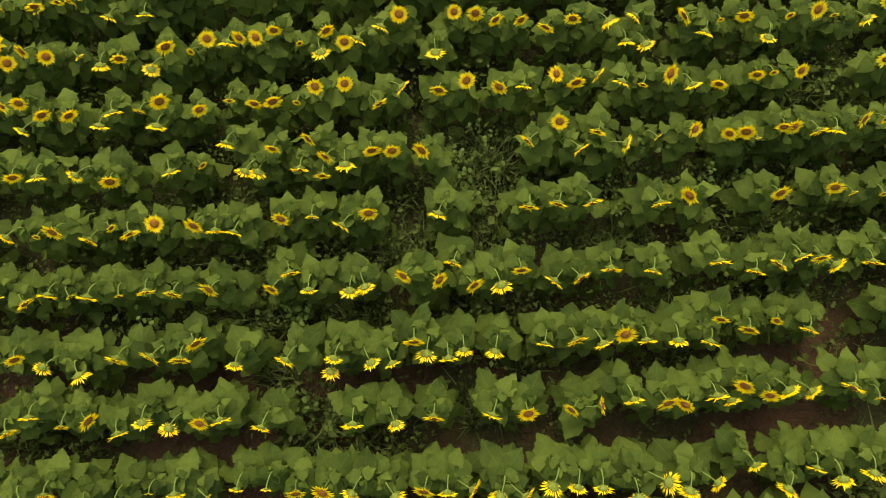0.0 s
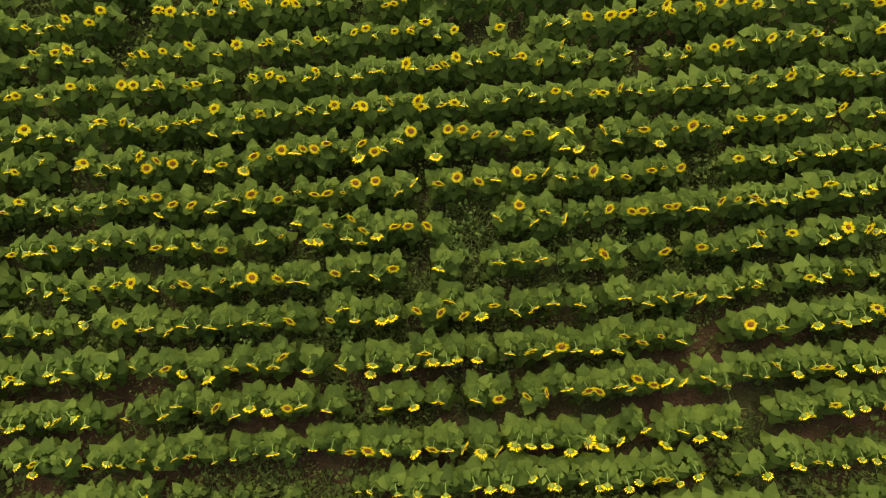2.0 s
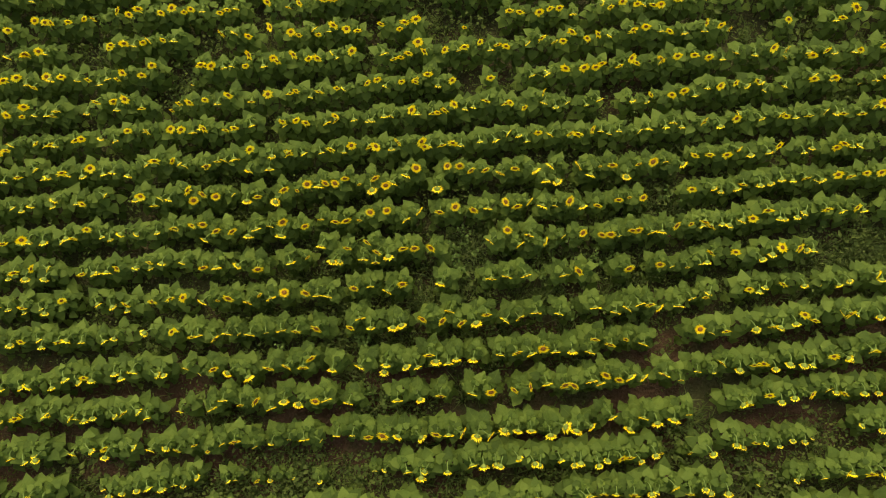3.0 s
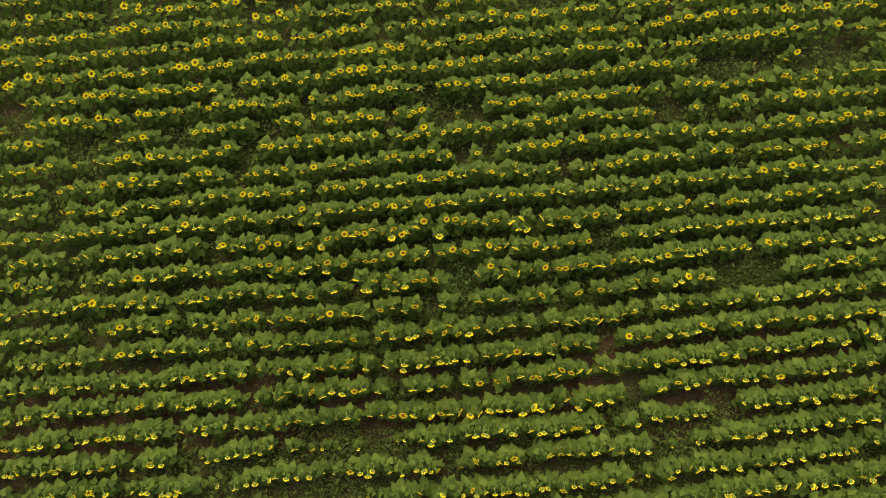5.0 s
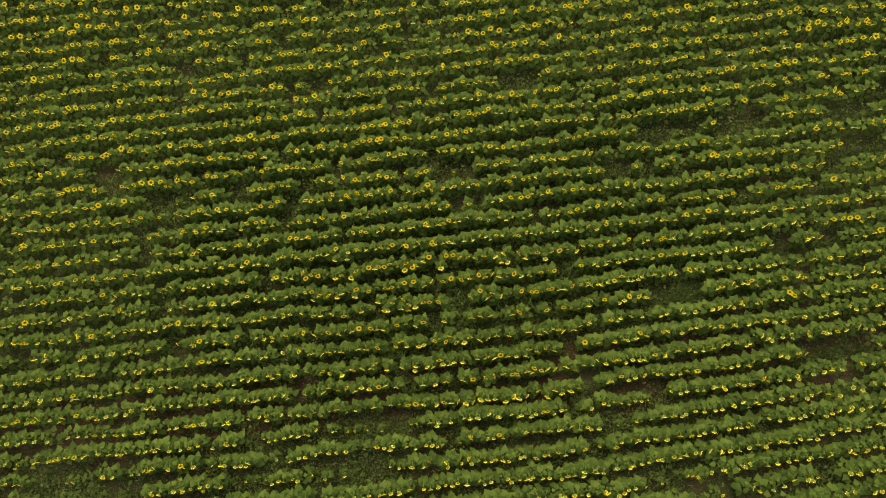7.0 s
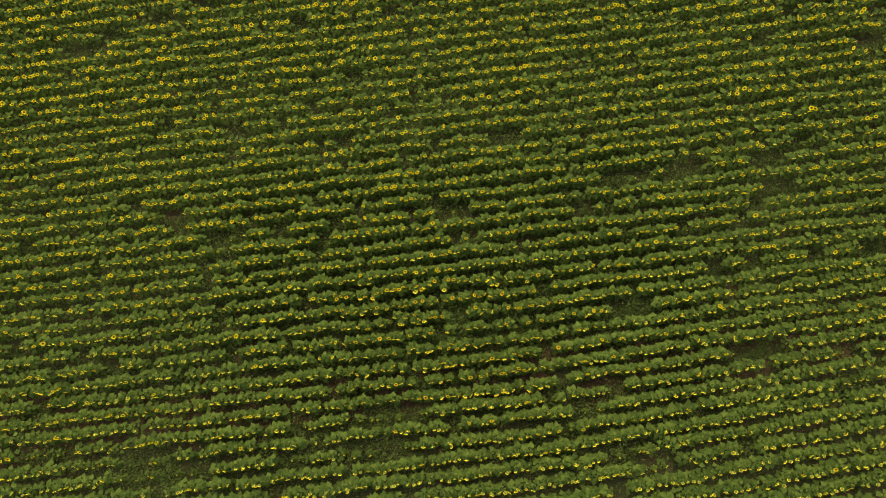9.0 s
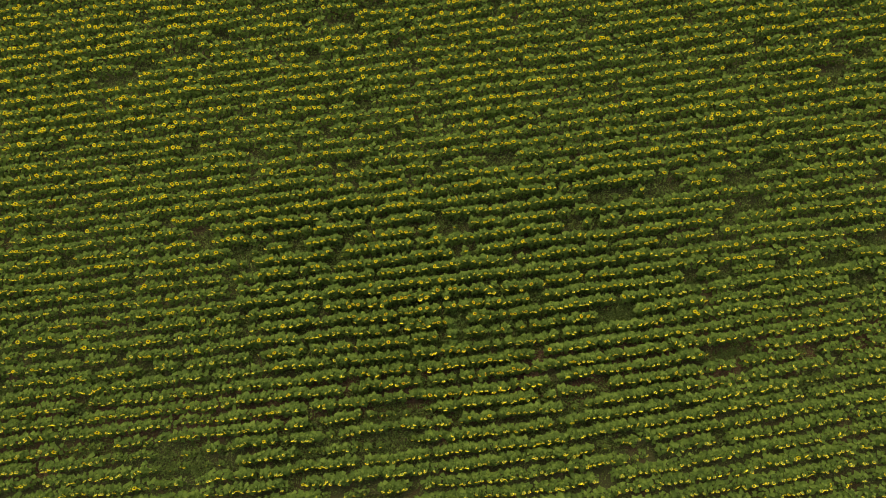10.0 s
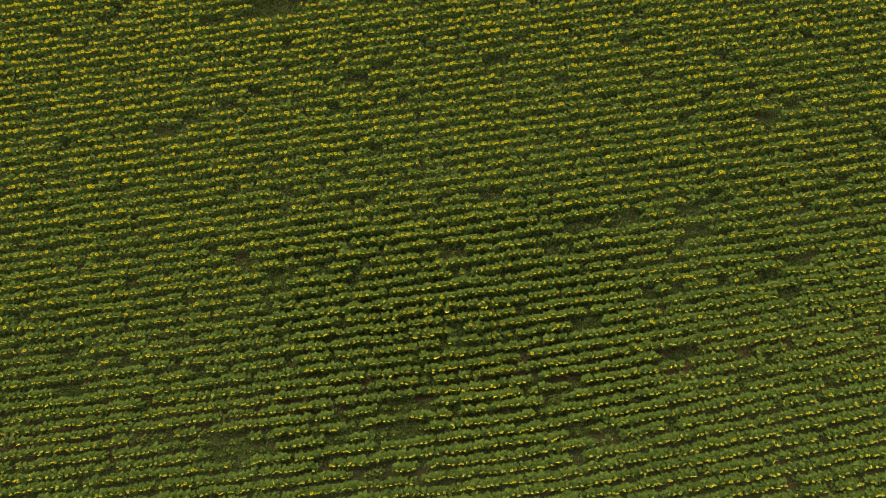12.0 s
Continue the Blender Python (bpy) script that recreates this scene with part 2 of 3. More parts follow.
def petals_shape(rng, count, radius, length, quads, fold=0.0, slim=1.0):
    """A ring of ray petals, flat and open, or folded forward like a skirt where the head hangs."""
    s = Shape()
    for k in range(count):
        a = 2 * math.pi * (k + rng.uniform(-0.25, 0.25)) / count
        ln, w = length * rng.uniform(0.72, 1.16), slim * length * rng.uniform(0.15, 0.21) * (28 / max(count, 12)) ** 0.65
        up, tip = rng.uniform(0.05, 0.6) + fold * rng.uniform(0.5, 1.5), rng.uniform(-0.4, 0.4) + fold * rng.uniform(0.4, 1.6)
        r, t = Vector((math.cos(a), math.sin(a), 0)), Vector((-math.sin(a), math.cos(a), 0))
        z = Vector((0, 0, 1))
        base = r * radius * 0.93 + z * 0.004 * (k % 2)
        mid = base + ln * 0.5 * (r + z * up) / math.sqrt(1 + max(0, up - 0.6) ** 2)
        end = mid + ln * 0.5 * (r + z * tip) / math.sqrt(1 + max(0, tip - 0.4) ** 2)
        if quads:
            s.add([base - t * w * 0.45, base + t * w * 0.45, mid + t * w, end, mid - t * w, mid - z * 0.006], [(0, 5, 4), (0, 1, 5), (1, 2, 5), (5, 2, 3), (4, 5, 3)])
        elif quads is False:
            s.add([base - t * w * 0.5, base + t * w * 0.5, mid + t * w, end, mid - t * w], [(0, 1, 2, 4), (4, 2, 3)])
        else:
            s.add([base, mid + t * w * 1.15, end, mid - t * w * 1.15], [(0, 1, 2, 3)])
    return s


def disc_shape(radius, rings, sides, dome):
    s = Shape()
    pts = [(0, 0, dome * 0.75)]
    for i in range(1, rings + 1):
        u = i / rings
        zz = dome * (0.75 + 0.5 * u - 1.25 * u ** 3)
        pts += [(radius * u * math.cos(2 * math.pi * k / sides), radius * u * math.sin(2 * math.pi * k / sides), zz) for k in range(sides)]
    faces = [(0, 1 + k, 1 + (k + 1) % sides) for k in range(sides)]
    for i in range(rings - 1):
        o = 1 + i * sides
        faces += [(o + k, o + sides + k, o + sides + (k + 1) % sides, o + (k + 1) % sides) for k in range(sides)]
    s.add(pts, faces)
    return s


def cup_shape(rng, radius, sides, bracts):
    """The green back of a head, with pointed bracts round its rim."""
    s = Shape()
    rings = ((0.0, -0.046), (0.30, -0.043), (0.72, -0.026), (1.0, 0.0))
    pts = [(0, 0, rings[0][1])]
    for u, z in rings[1:]:
        pts += [(radius * u * math.cos(2 * math.pi * k / sides), radius * u * math.sin(2 * math.pi * k / sides), z) for k in range(sides)]
    faces = [(0, 1 + (k + 1) % sides, 1 + k) for k in range(sides)]
    for i in range(2):
        o = 1 + i * sides
        faces += [(o + k, o + (k + 1) % sides, o + sides + (k + 1) % sides, o + sides + k) for k in range(sides)]
    s.add(pts, faces)
    for k in range(bracts):
        a = 2 * math.pi * (k + rng.uniform(-0.3, 0.3)) / bracts
        r, t = Vector((math.cos(a), math.sin(a), 0)), Vector((-math.sin(a), math.cos(a), 0))
        b = r * radius * 0.86 + Vector((0, 0, -0.022))
        e = r * radius * rng.uniform(1.25, 1.5) + Vector((0, 0, rng.uniform(-0.03, 0.0)))
        s.add([b - t * radius * 0.17, b + t * radius * 0.17, (b + e) / 2 + Vector((0, 0, -0.008)), e], [(0, 1, 2), (0, 2, 3), (2, 1, 3)])
    return s


R_DISC, L_PETAL = 0.051, 0.073


def leaf_places(rng, count):
    """Height, turn, stalk length, blade length and blade slope of each leaf, from the lowest up."""
    places, turn = [], rng.uniform(0, 6.28)
    for k in range(count):
        u = k / (count - 1)
        high = 0.20 + (STEM_HIGH - 0.16) * u ** 0.85
        turn += radians(137.5) + rng.uniform(-0.25, 0.25)
        size = (0.145 + 0.084 * math.sin(math.pi * min(1, 0.25 + 0.6 * u))) * rng.uniform(0.72, 1.22)
        behind = 0.5 + 0.5 * math.cos(turn)  # leaves behind the head spread out, those below it hang
        size *= 0.93 + 0.15 * behind
        slope = radians(-58 + 50 * behind + 12 * u + rng.uniform(-24, 24))
        stalk = (0.27 - 0.18 * u) * rng.uniform(0.7, 1.3) * (0.75 + 0.25 * behind)
        if u > 0.8:
            size, stalk = size * rng.uniform(0.45, 0.85), stalk * 0.45
        places.append((high, turn, stalk, size, slope))
    return places


def young_places(rng, count):
    """The small upright leaves that crowd below the neck."""
    turns = [rng.uniform(0, 6.28) for _ in range(count)]
    return [(STEM_HIGH - rng.uniform(-0.04, 0.16), a, rng.uniform(0.01, 0.08), rng.uniform(0.06, 0.13), radians(rng.uniform(-55, 20))) for a in turns]


def leaf_matrix(high, turn, stalk, size, slope):
    """A blade's place: out along its stalk, which climbs at 40 degrees."""
    out = Matrix.Rotation(turn, 4, "Z") @ Matrix.Translation((0, stalk * 0.8, high + stalk * 0.6))
    return out @ Matrix.Rotation(slope, 4, "X") @ Matrix.Diagonal((size, size, size, 1))


def stalk_path(high, turn, stalk):
    m = Matrix.Rotation(turn, 4, "Z")
    return [m @ Vector(q) for q in ((0, 0, high), (0, stalk * 0.45, high + stalk * 0.42), (0, stalk * 0.82, high + stalk * 0.6))]


def part(name, mesh, parent, m4=None, label=""):
    ob = new(name, mesh)
    ob.parent = parent
    if m4 is not None:
        ob.matrix_local = m4
    return tagged(ob, label) if label else ob


# ---- the rows' lines: straight, but for the south-east corner, where they swing to the north ----
ROW = 0.75


def swing(x, y):
    return 0.04 * max(0.0, x - 4.5) * min(1.7, max(0.0, (4.0 - y) / 5.5))


# ---- ground: one sheet of soil that reaches the horizon ----
def ground_lines(lo, hi, step):
    inner = list(np.arange(lo, hi + step / 2, step))
    reach = [4, 10, 22, 50, 120, 300, 900, 3000]
    return [lo - r for r in reversed(reach)] + inner + [hi + r for r in reach]


def build_ground():
    xs, ys = ground_lines(-44, 48, 2.0), ground_lines(-22, 46, 0.25)
    gx, gy = np.meshgrid(xs, ys)
    off = 0.04 * np.maximum(0, gx - 4.5) * np.clip((4.0 - gy) / 5.5, 0, 1.7)
    ridge = 0.035 * np.cos((gy - off - 0.22) * 2 * np.pi / ROW) * ((gy > -22) & (gy < 46) & (gx > -44) & (gx < 48))
    rough = 0.02 * np.sin(gx * 1.7 + np.cos(gy * 2.3)) * np.cos(gy * 1.1 + np.sin(gx * 0.9)) + np.random.RandomState(5).normal(0, 0.012, gx.shape)
    pts = np.stack([gx.ravel(), gy.ravel(), (ridge + rough).ravel()], 1)
    w = len(xs)
    i, j = np.meshgrid(np.arange(w - 1), np.arange(len(ys) - 1))
    a = (j * w + i).ravel()
    tris = np.concatenate([np.stack([a, a + 1, a + w + 1], 1), np.stack([a, a + w + 1, a + w], 1)])
    ob = new("ground", make_mesh("ground", pts, tris, np.zeros(len(tris), np.int32), [soil_mat], True))
    tagged(ob, "reddish brown soil of a field with weeds", "ground", kind="structure")


build_ground()

# ---- the sown rows ----
rng = random.Random(11)
# Holes in the rows, where weeds or bare soil show: row number, from x, to x.
GAPS_NEAR = ((3, -0.12, 0.72), (2, -2.35, -2.1), (2, -0.75, -0.25), (2, 0.2, 0.62), (2, 1.95, 2.35), (2, 3.05, 3.4), (1, -2.6, -2.15), (1, 2.3, 2.62),
             (0, -2.35, -2.0), (0, 0.75, 1.0), (0, 3.95, 4.65), (-1, -1.95, -1.3), (-1, 0.12, 0.3), (2, 3.85, 4.1), (4, 4.4, 5.1))
GAPS_SOUTH = ((2, 7.8, 9.9), (3, 8.75, 9.05), (1, 7.35, 7.7), (1, -6.75, -6.25), (-1, -5.4, -4.95), (-3, -4.9, -1.6), (-3, -8.0, -7.2), (-4, -9.5, -8.75), (-4, -7.4, -6.4),
              (-4, -3.85, -3.1), (-3, -0.2, 0.15), (-4, -0.45, 0.0), (-2, 4.6, 4.95), (-3, 3.9, 4.5), (-3, 6.9, 7.35), (-5, 4.3, 5.4), (3, -8.0, -7.7), (3, -3.5, -3.35),
              (-4, 5.1, 6.4), (-5, -8.6, -6.9), (-5, -5.2, -2.5), (-7, 6.4, 7.8), (-8, -7.4, -4.4), (-8, 8.0, 9.5), (-8, 12.2, 13.2), (2, 9.0, 9.9), (4, 12.3, 13.4), (4, 14.3, 15.2))
GAPS_MIDDLE = ((10, -8.5, -7.6), (10, -5.6, -4.6), (9, -6.1, -5.3), (10, -11.5, -10.5), (8, -12.0, -11.4), (5, -11.5, -10.85), (11, 8.1, 9.8), (11, 10.25, 10.85), (11, 11.2, 13.6),
               (10, 6.4, 6.75), (9, 7.2, 7.8), (9, 8.15, 8.75), (9, 9.55, 10.15), (7, 8.8, 9.4), (11, -0.25, 0.1), (10, -0.2, 1.1), (8, 1.4, 1.9), (11, -2.15, -1.9),
               (16, -5.05, -3.95), (15, 2.8, 4.8), (12, -13.8, -12.85), (11, -13.8, -12.85), (10, -11.0, -9.9), (11, -21.4, -20.3), (7, 11.4, 12.1), (9, 15.8, 17.8), (8, 15.2, 15.8))
GAPS_FAR = ((38, -16.1, -14.0), (38, -13.3, -8.4), (39, -12.0, -7.7), (40, -24.2, -22.0), (27, -17.5, -16.1), (26, -19.7, -18.2), (28, -14.9, -13.5), (29, -12.7, -11.4), (26, -26.4, -25.0),
            (29, -5.8, -3.6), (30, -3.5, -1.7), (26, -7.0, -6.0), (26, -1.95, -0.75), (31, 6.9, 8.3), (26, 9.4, 10.6), (29, 4.4, 6.6), (21, -4.3, -3.1), (18, -10.35, -9.55),
            (19, -14.25, -13.3), (11, 15.6, 17.6), (12, 17.8, 19.3), (4, 17.2, 18.3), (12, 26.3, 27.5), (12, 22.7, 23.2), (9, -29.0, -27.5), (5, -25.6, -24.3), (4, -21.8, -21.1),
            (2, -25.9, -23.9), (2, -14.7, -14.2), (1, -13.4, -12.7), (0, -20.3, -19.5), (-3, -20.8, -18.0), (-5, -16.2, -11.5), (-4, -16.0, -13.2), (-4, -12.4, -11.6), (-2, 12.8, 15.2), (-3, 17.1, 18.8), (-5, 17.2, 18.6), (4, 19.6, 21.7),
            (5, 22.0, 23.6), (2, 20.9, 22.6), (20, 24.5, 26.1), (19, 22.4, 24.3), (25, 15.4, 16.3), (29, 14.6, 16.3), (20, 17.2, 18.1), (18, 22.7, 23.6), (26, -18.7, -17.2),
            (2, -19.4, -18.8), (2, -17.0, -15.9))
GAPS = {}
for some in (GAPS_NEAR, GAPS_SOUTH, GAPS_MIDDLE, GAPS_FAR):
    for row, x0, x1 in some:
        GAPS.setdefault(row, []).append((x0, x1))
# Patches where weeds have overgrown the rows: x, y, radius along x, radius along y.
PATCHES = ((-3.6, -2.0, 2.2, 0.42), (-4.6, -3.5, 2.6, 0.5), (6.2, -2.4, 1.2, 0.5), (7.2, -4.9, 0.9, 0.5), (0.3, 2.0, 0.7, 0.6), (-1.6, -0.75, 0.5, 0.4), (9.0, 8.1, 1.2, 0.5), (-10.9, 7.6, 0.9, 0.8),
           (-16.0, -2.6, 2.6, 0.6), (-14.6, -3.8, 2.0, 0.7), (-13.4, 8.6, 0.6, 0.8), (8.6, 1.8, 1.1, 0.5), (17.9, -3.0, 1.2, 0.8), (22.8, 3.9, 1.1, 0.5), (-6.0, 6.6, 0.6, 0.5), (3.2, 2.1, 0.7, 0.5),
           (17.0, 8.3, 0.9, 0.4), (-5.6, -6.2, 1.5, 0.4))


def in_gap(row, x):
    return any(x0 <= x <= x1 for x0, x1 in GAPS.get(row, ()))


def in_patch(x, y):
    return any(((x - px) / rx) ** 2 + ((y - py) / ry) ** 2 < 1 for px, py, rx, ry in PATCHES)


# Meshes shared by the plants nearest to the camera.
blades = [mesh_of("leaf", leaf_shape(rng, BLADE_OUTLINE, 1, d, c, 0.075), [leaf_mat]) for d, c in ((0.3, 0.25), (0.45, 0.2), (0.8, 0.3), (0.15, 0.35), (0.6, 0.1), (0.35, 0.4), (0.2, 0.15), (0.4, 0.5))]
petal_rings = [mesh_of("petals", petals_shape(rng, n, R_DISC, L_PETAL, True, slim=0.78), [ring_petal_mat]) for n in (34, 38, 42, 32)]
hanging_rings = [mesh_of("petals", petals_shape(rng, n, R_DISC * 1.08, L_PETAL * 0.94, True, f, 0.6), [ring_petal_mat]) for n, f in ((30, 0.2), (33, 0.45), (28, 0.3), (26, 0.1), (31, 0.0))]
discs = [mesh_of("disc", disc_shape(R_DISC, 4, 18, d), [disc_mat]) for d in (0.018, 0.028)]
cups = [mesh_of("flower_head", cup_shape(rng, R_DISC * 1.06, 16, 15), [sepal_mat]) for _ in range(3)]
RISES = (-55, -40, -25, -10, 5, 20, 35, 50)


def stem_mesh(rise, places):
    s = Shape()
    path, _ = stem_path(rise, 6)
    radii = [0.019, 0.018, 0.016, 0.013] + [0.010, 0.0085, 0.0072, 0.0070, 0.0080, 0.011]
    tube(s, path, radii, 7)
    for high, turn, stalk, _, _ in places:
        tube(s, stalk_path(high, turn, stalk), (0.006, 0.005, 0.004), 4)
    return mesh_of("stem", s, [stem_mat])


LAYOUTS = [leaf_places(rng, n) for n in (20, 21, 21, 22)]
stems = {(rise, k): stem_mesh(rise, LAYOUTS[k]) for rise in RISES for k in range(len(LAYOUTS))}
young = []
for _ in range(6):
    tuft = Shape()
    for place in young_places(rng, 7):
        tuft.join(leaf_shape(rng, LEAF_OUTLINE[::2] + LEAF_OUTLINE[-1:], 1, rng.uniform(0.2, 0.9), rng.uniform(0.2, 0.6)), leaf_matrix(*place) @ Matrix.Diagonal((0.8, 1.15, 1.0, 1)))
    young.append(mesh_of("young_leaves", tuft, [young_leaf_mat]))
LABELS = {2: "sunflower plant, its round yellow face turned up", 1: "sunflower plant with a brown-centred yellow head", 0: "sunflower plant with its yellow head seen edge-on",
          -1: "sunflower plant with a heavy drooping yellow head"}


def sunflower(row, x, dy, face, rise, size=1.0, head=1.0):
    """One plant whose head's centre stands at x and dy off its row's line."""
    rise = min(RISES, key=lambda r: abs(r - rise))
    turn = radians(rng.gauss(0, 24))
    k = rng.randrange(len(LAYOUTS))
    tip = Matrix.Rotation(turn, 3, "Z") @ (stem_path(rise, 6)[1] * size)
    foot = max(0.15, min(0.29, dy - tip.y))  # the foot stays in its row, the stem leans to carry the head
    lean = -(dy - tip.y - foot) / (1.35 * size)
    tilt = Matrix.Rotation(max(-0.16, min(0.16, lean)), 4, "X") @ Matrix.Rotation(rng.gauss(0, 0.026), 4, "Y") @ Matrix.Rotation(turn, 4, "Z")
    plant = new("sunflower")
    plant.matrix_world = Matrix.Translation((x - (tilt @ (stem_path(rise, 6)[1] * size)).x, row * ROW + foot, 0)) @ tilt @ Matrix.Scale(size, 4)
    tagged(plant, LABELS[face], "sunflower", "sunflowers in the rows")
    part("stem", stems[rise, k], plant)
    for place in LAYOUTS[k]:
        high, spin, stalk, blade, slope = place
        m = leaf_matrix(high, spin, stalk, blade * rng.uniform(0.88, 1.12), slope + rng.gauss(0, 0.15))
        part("leaf", rng.choice(blades), plant, m @ Matrix.Rotation(rng.gauss(0, 0.32), 4, "Y"))
    part("young_leaves", rng.choice(young), plant, label="small bright green young leaves")
    top = part("flower_head", rng.choice(cups), plant, head_matrix(rise) @ Matrix.Rotation(rng.uniform(0, 6.28), 4, "Z") @ Matrix.Scale(head, 4), "green bracts behind the head")
    part("disc", rng.choice(discs), top, label="reddish brown seed disc")
    part("petals", rng.choice(hanging_rings if rise < -20 else petal_rings), top, label="golden yellow ray petals")


taken = {}


def plant_row(row, plants):
    """Plants of one row: x, offset from the row's line, and how the head is turned (2 up, 1 half up, 0 level, -1 drooping)."""
    for x, dy, face in plants:
        lift = 57 + 33 * (4.4 - (row * ROW)) / 6.3
        rise = lift - {2: 30, 1: 57, 0: 84, -1: 113}[face] - (6 if row < 0 else 0) + rng.gauss(0, 5)
        sunflower(row, x, dy, face, rise, rng.uniform(0.95, 1.05), rng.uniform(0.9, 1.12))
        taken.setdefault(row, []).append(x)


plant_row(6, [(-5.04, -0.04, 1), (-4.15, -0.18, 0), (-3.68, -0.21, 0)])
plant_row(5, [(-5.29, -0.06, 2), (-5.06, 0.01, 2), (-4.81, -0.02, 2), (-4.16, -0.16, 0), (-3.92, -0.10, 1), (-3.56, -0.23, -1), (-3.34, -0.01, 1), (-2.85, 0.08, 2), (-2.61, 0.03, 0), (-2.46, 0.07, 1), (-2.25, 0.04, 2), (-2.04, 0.14, 1), (-1.49, -0.13, -1), (-1.41, 0.10, 1), (-1.18, -0.10, 2), (-1.05, 0.00, 0), (-0.75, 0.11, 0), (-0.52, 0.24, 2)])
plant_row(5, [(-0.11, -0.20, -1), (0.14, 0.23, 2), (0.40, 0.24, 2), (0.63, 0.09, 1), (0.94, 0.10, 1), (1.24, 0.04, 0), (1.56, 0.08, 1), (1.98, 0.00, 0), (2.19, -0.20, 0), (2.33, 0.13, 0), (2.44, -0.29, -1), (2.89, 0.03, 1), (3.13, -0.16, 0), (3.60, -0.01, 1), (3.88, -0.35, -1), (4.42, -0.05, 2), (5.09, -0.08, 0)])
plant_row(4, [(-5.07, -0.19, 0), (-5.07, 0.11, 1), (-4.80, -0.04, 1), (-4.44, -0.10, 1), (-4.13, -0.20, 0), (-3.94, -0.08, 0), (-3.45, -0.24, 0), (-3.38, 0.02, 1), (-2.92, -0.08, 1), (-2.28, -0.03, 1), (-2.05, -0.04, 1), (-1.53, 0.07, 2), (-1.18, 0.07, 2), (-0.81, -0.10, 0)])
plant_row(4, [(-0.52, 0.05, 0), (-0.09, 0.01, 1), (0.24, 0.06, 2), (0.62, -0.02, 1), (0.92, 0.03, 0), (1.30, 0.09, 2), (1.53, -0.00, 1), (1.79, 0.08, 1), (2.05, -0.05, 0), (2.61, 0.00, 2), (2.88, -0.13, 0), (3.20, -0.10, 1), (3.64, -0.03, 1), (4.13, -0.04, 2)])
plant_row(3, [(-5.05, -0.08, 1), (-4.78, -0.09, 0), (-4.35, -0.08, 0), (-3.90, -0.20, 1), (-3.24, -0.10, 0), (-2.59, 0.19, 0), (-2.37, -0.16, 0), (-2.25, -0.12, -1), (-2.05, 0.11, 1), (-1.74, -0.14, 0), (-1.63, 0.20, 1), (-1.48, -0.32, 1), (-1.44, -0.01, 1), (-1.21, -0.13, -1), (-0.89, -0.01, 1)])
plant_row(3, [(-0.66, -0.01, 1), (-0.32, -0.03, 1), (0.90, 0.01, 0), (1.28, 0.22, 2), (1.51, -0.07, 0), (1.71, 0.09, 0), (2.04, -0.04, 0), (2.81, 0.04, 2), (3.20, -0.02, 1), (3.36, -0.05, 1), (3.83, 0.02, 1), (3.94, 0.02, 1), (4.23, -0.04, 0), (4.43, -0.04, 0), (4.71, 0.03, 1)])
plant_row(2, [(-5.06, -0.06, 0), (-4.50, -0.04, 1), (-4.14, -0.12, 1), (-3.65, -0.09, 0), (-3.36, 0.01, 2), (-2.93, -0.03, 1), (-2.71, -0.08, 0), (-2.50, -0.11, 0), (-1.93, -0.02, 1), (-1.27, -0.11, 0)])
plant_row(2, [(-0.95, 0.01, 1), (-0.17, -0.04, 0), (0.86, -0.02, 0), (1.19, 0.00, 0), (1.57, -0.02, 0), (2.34, -0.05, 0), (2.64, -0.01, 1), (3.65, -0.03, 1), (4.29, 0.02, 1)])
plant_row(1, [(-4.82, -0.06, 0), (-4.57, 0.01, 0), (-4.08, -0.06, 0), (-3.45, -0.01, 0), (-3.15, -0.05, 0), (-2.72, -0.04, 1), (-2.04, -0.06, 1), (-1.85, 0.12, 0), (-1.64, -0.09, 0), (-1.20, -0.10, -1), (-1.02, -0.07, -1), (-0.58, -0.01, 1), (-0.19, -0.07, 1), (-0.03, 0.14, 0)])
plant_row(1, [(0.19, -0.12, 1), (0.49, -0.15, -1), (0.71, -0.02, 1), (1.07, -0.13, 0), (1.37, -0.10, 0), (1.70, -0.04, 0), (2.15, -0.09, 0), (2.89, -0.03, 0), (3.29, -0.13, 0), (3.51, -0.09, 0), (3.77, -0.03, 0), (3.97, -0.05, 0), (4.15, -0.12, 0), (4.55, -0.11, 0)])
plant_row(0, [(-4.80, 0.04, 0), (-4.56, -0.04, -1), (-4.12, -0.16, -1), (-3.70, -0.02, 0), (-3.34, -0.01, 0), (-3.00, -0.06, 0), (-2.85, 0.12, 0), (-2.45, -0.12, -1), (-1.88, -0.12, 0), (-1.42, -0.25, -1), (-1.37, -0.11, -1), (-0.97, -0.17, -1), (-0.74, -0.19, 0), (-0.49, 0.01, 0)])
plant_row(0, [(-0.37, -0.11, -1), (-0.13, -0.18, 0), (0.04, -0.09, -1), (0.37, -0.13, -1), (0.91, -0.07, 0), (1.25, -0.06, 0), (1.53, -0.11, 0), (1.76, -0.03, 1), (2.01, -0.09, 0), (2.33, -0.12, -1), (2.69, -0.14, 0), (2.81, 0.09, 0), (3.10, -0.03, 0), (3.75, -0.06, 0)])
plant_row(-1, [(-4.82, 0.01, 0), (-4.61, 0.16, 0), (-3.96, 0.10, 1), (-3.68, -0.05, 0), (-3.42, 0.06, -1), (-3.14, -0.01, -1), (-2.78, 0.02, 1), (-2.56, 0.03, 0), (-2.14, -0.06, 0), (-1.17, -0.08, 0), (-0.73, -0.08, -1), (-0.32, -0.04, 0), (0.30, -0.05, 0)])
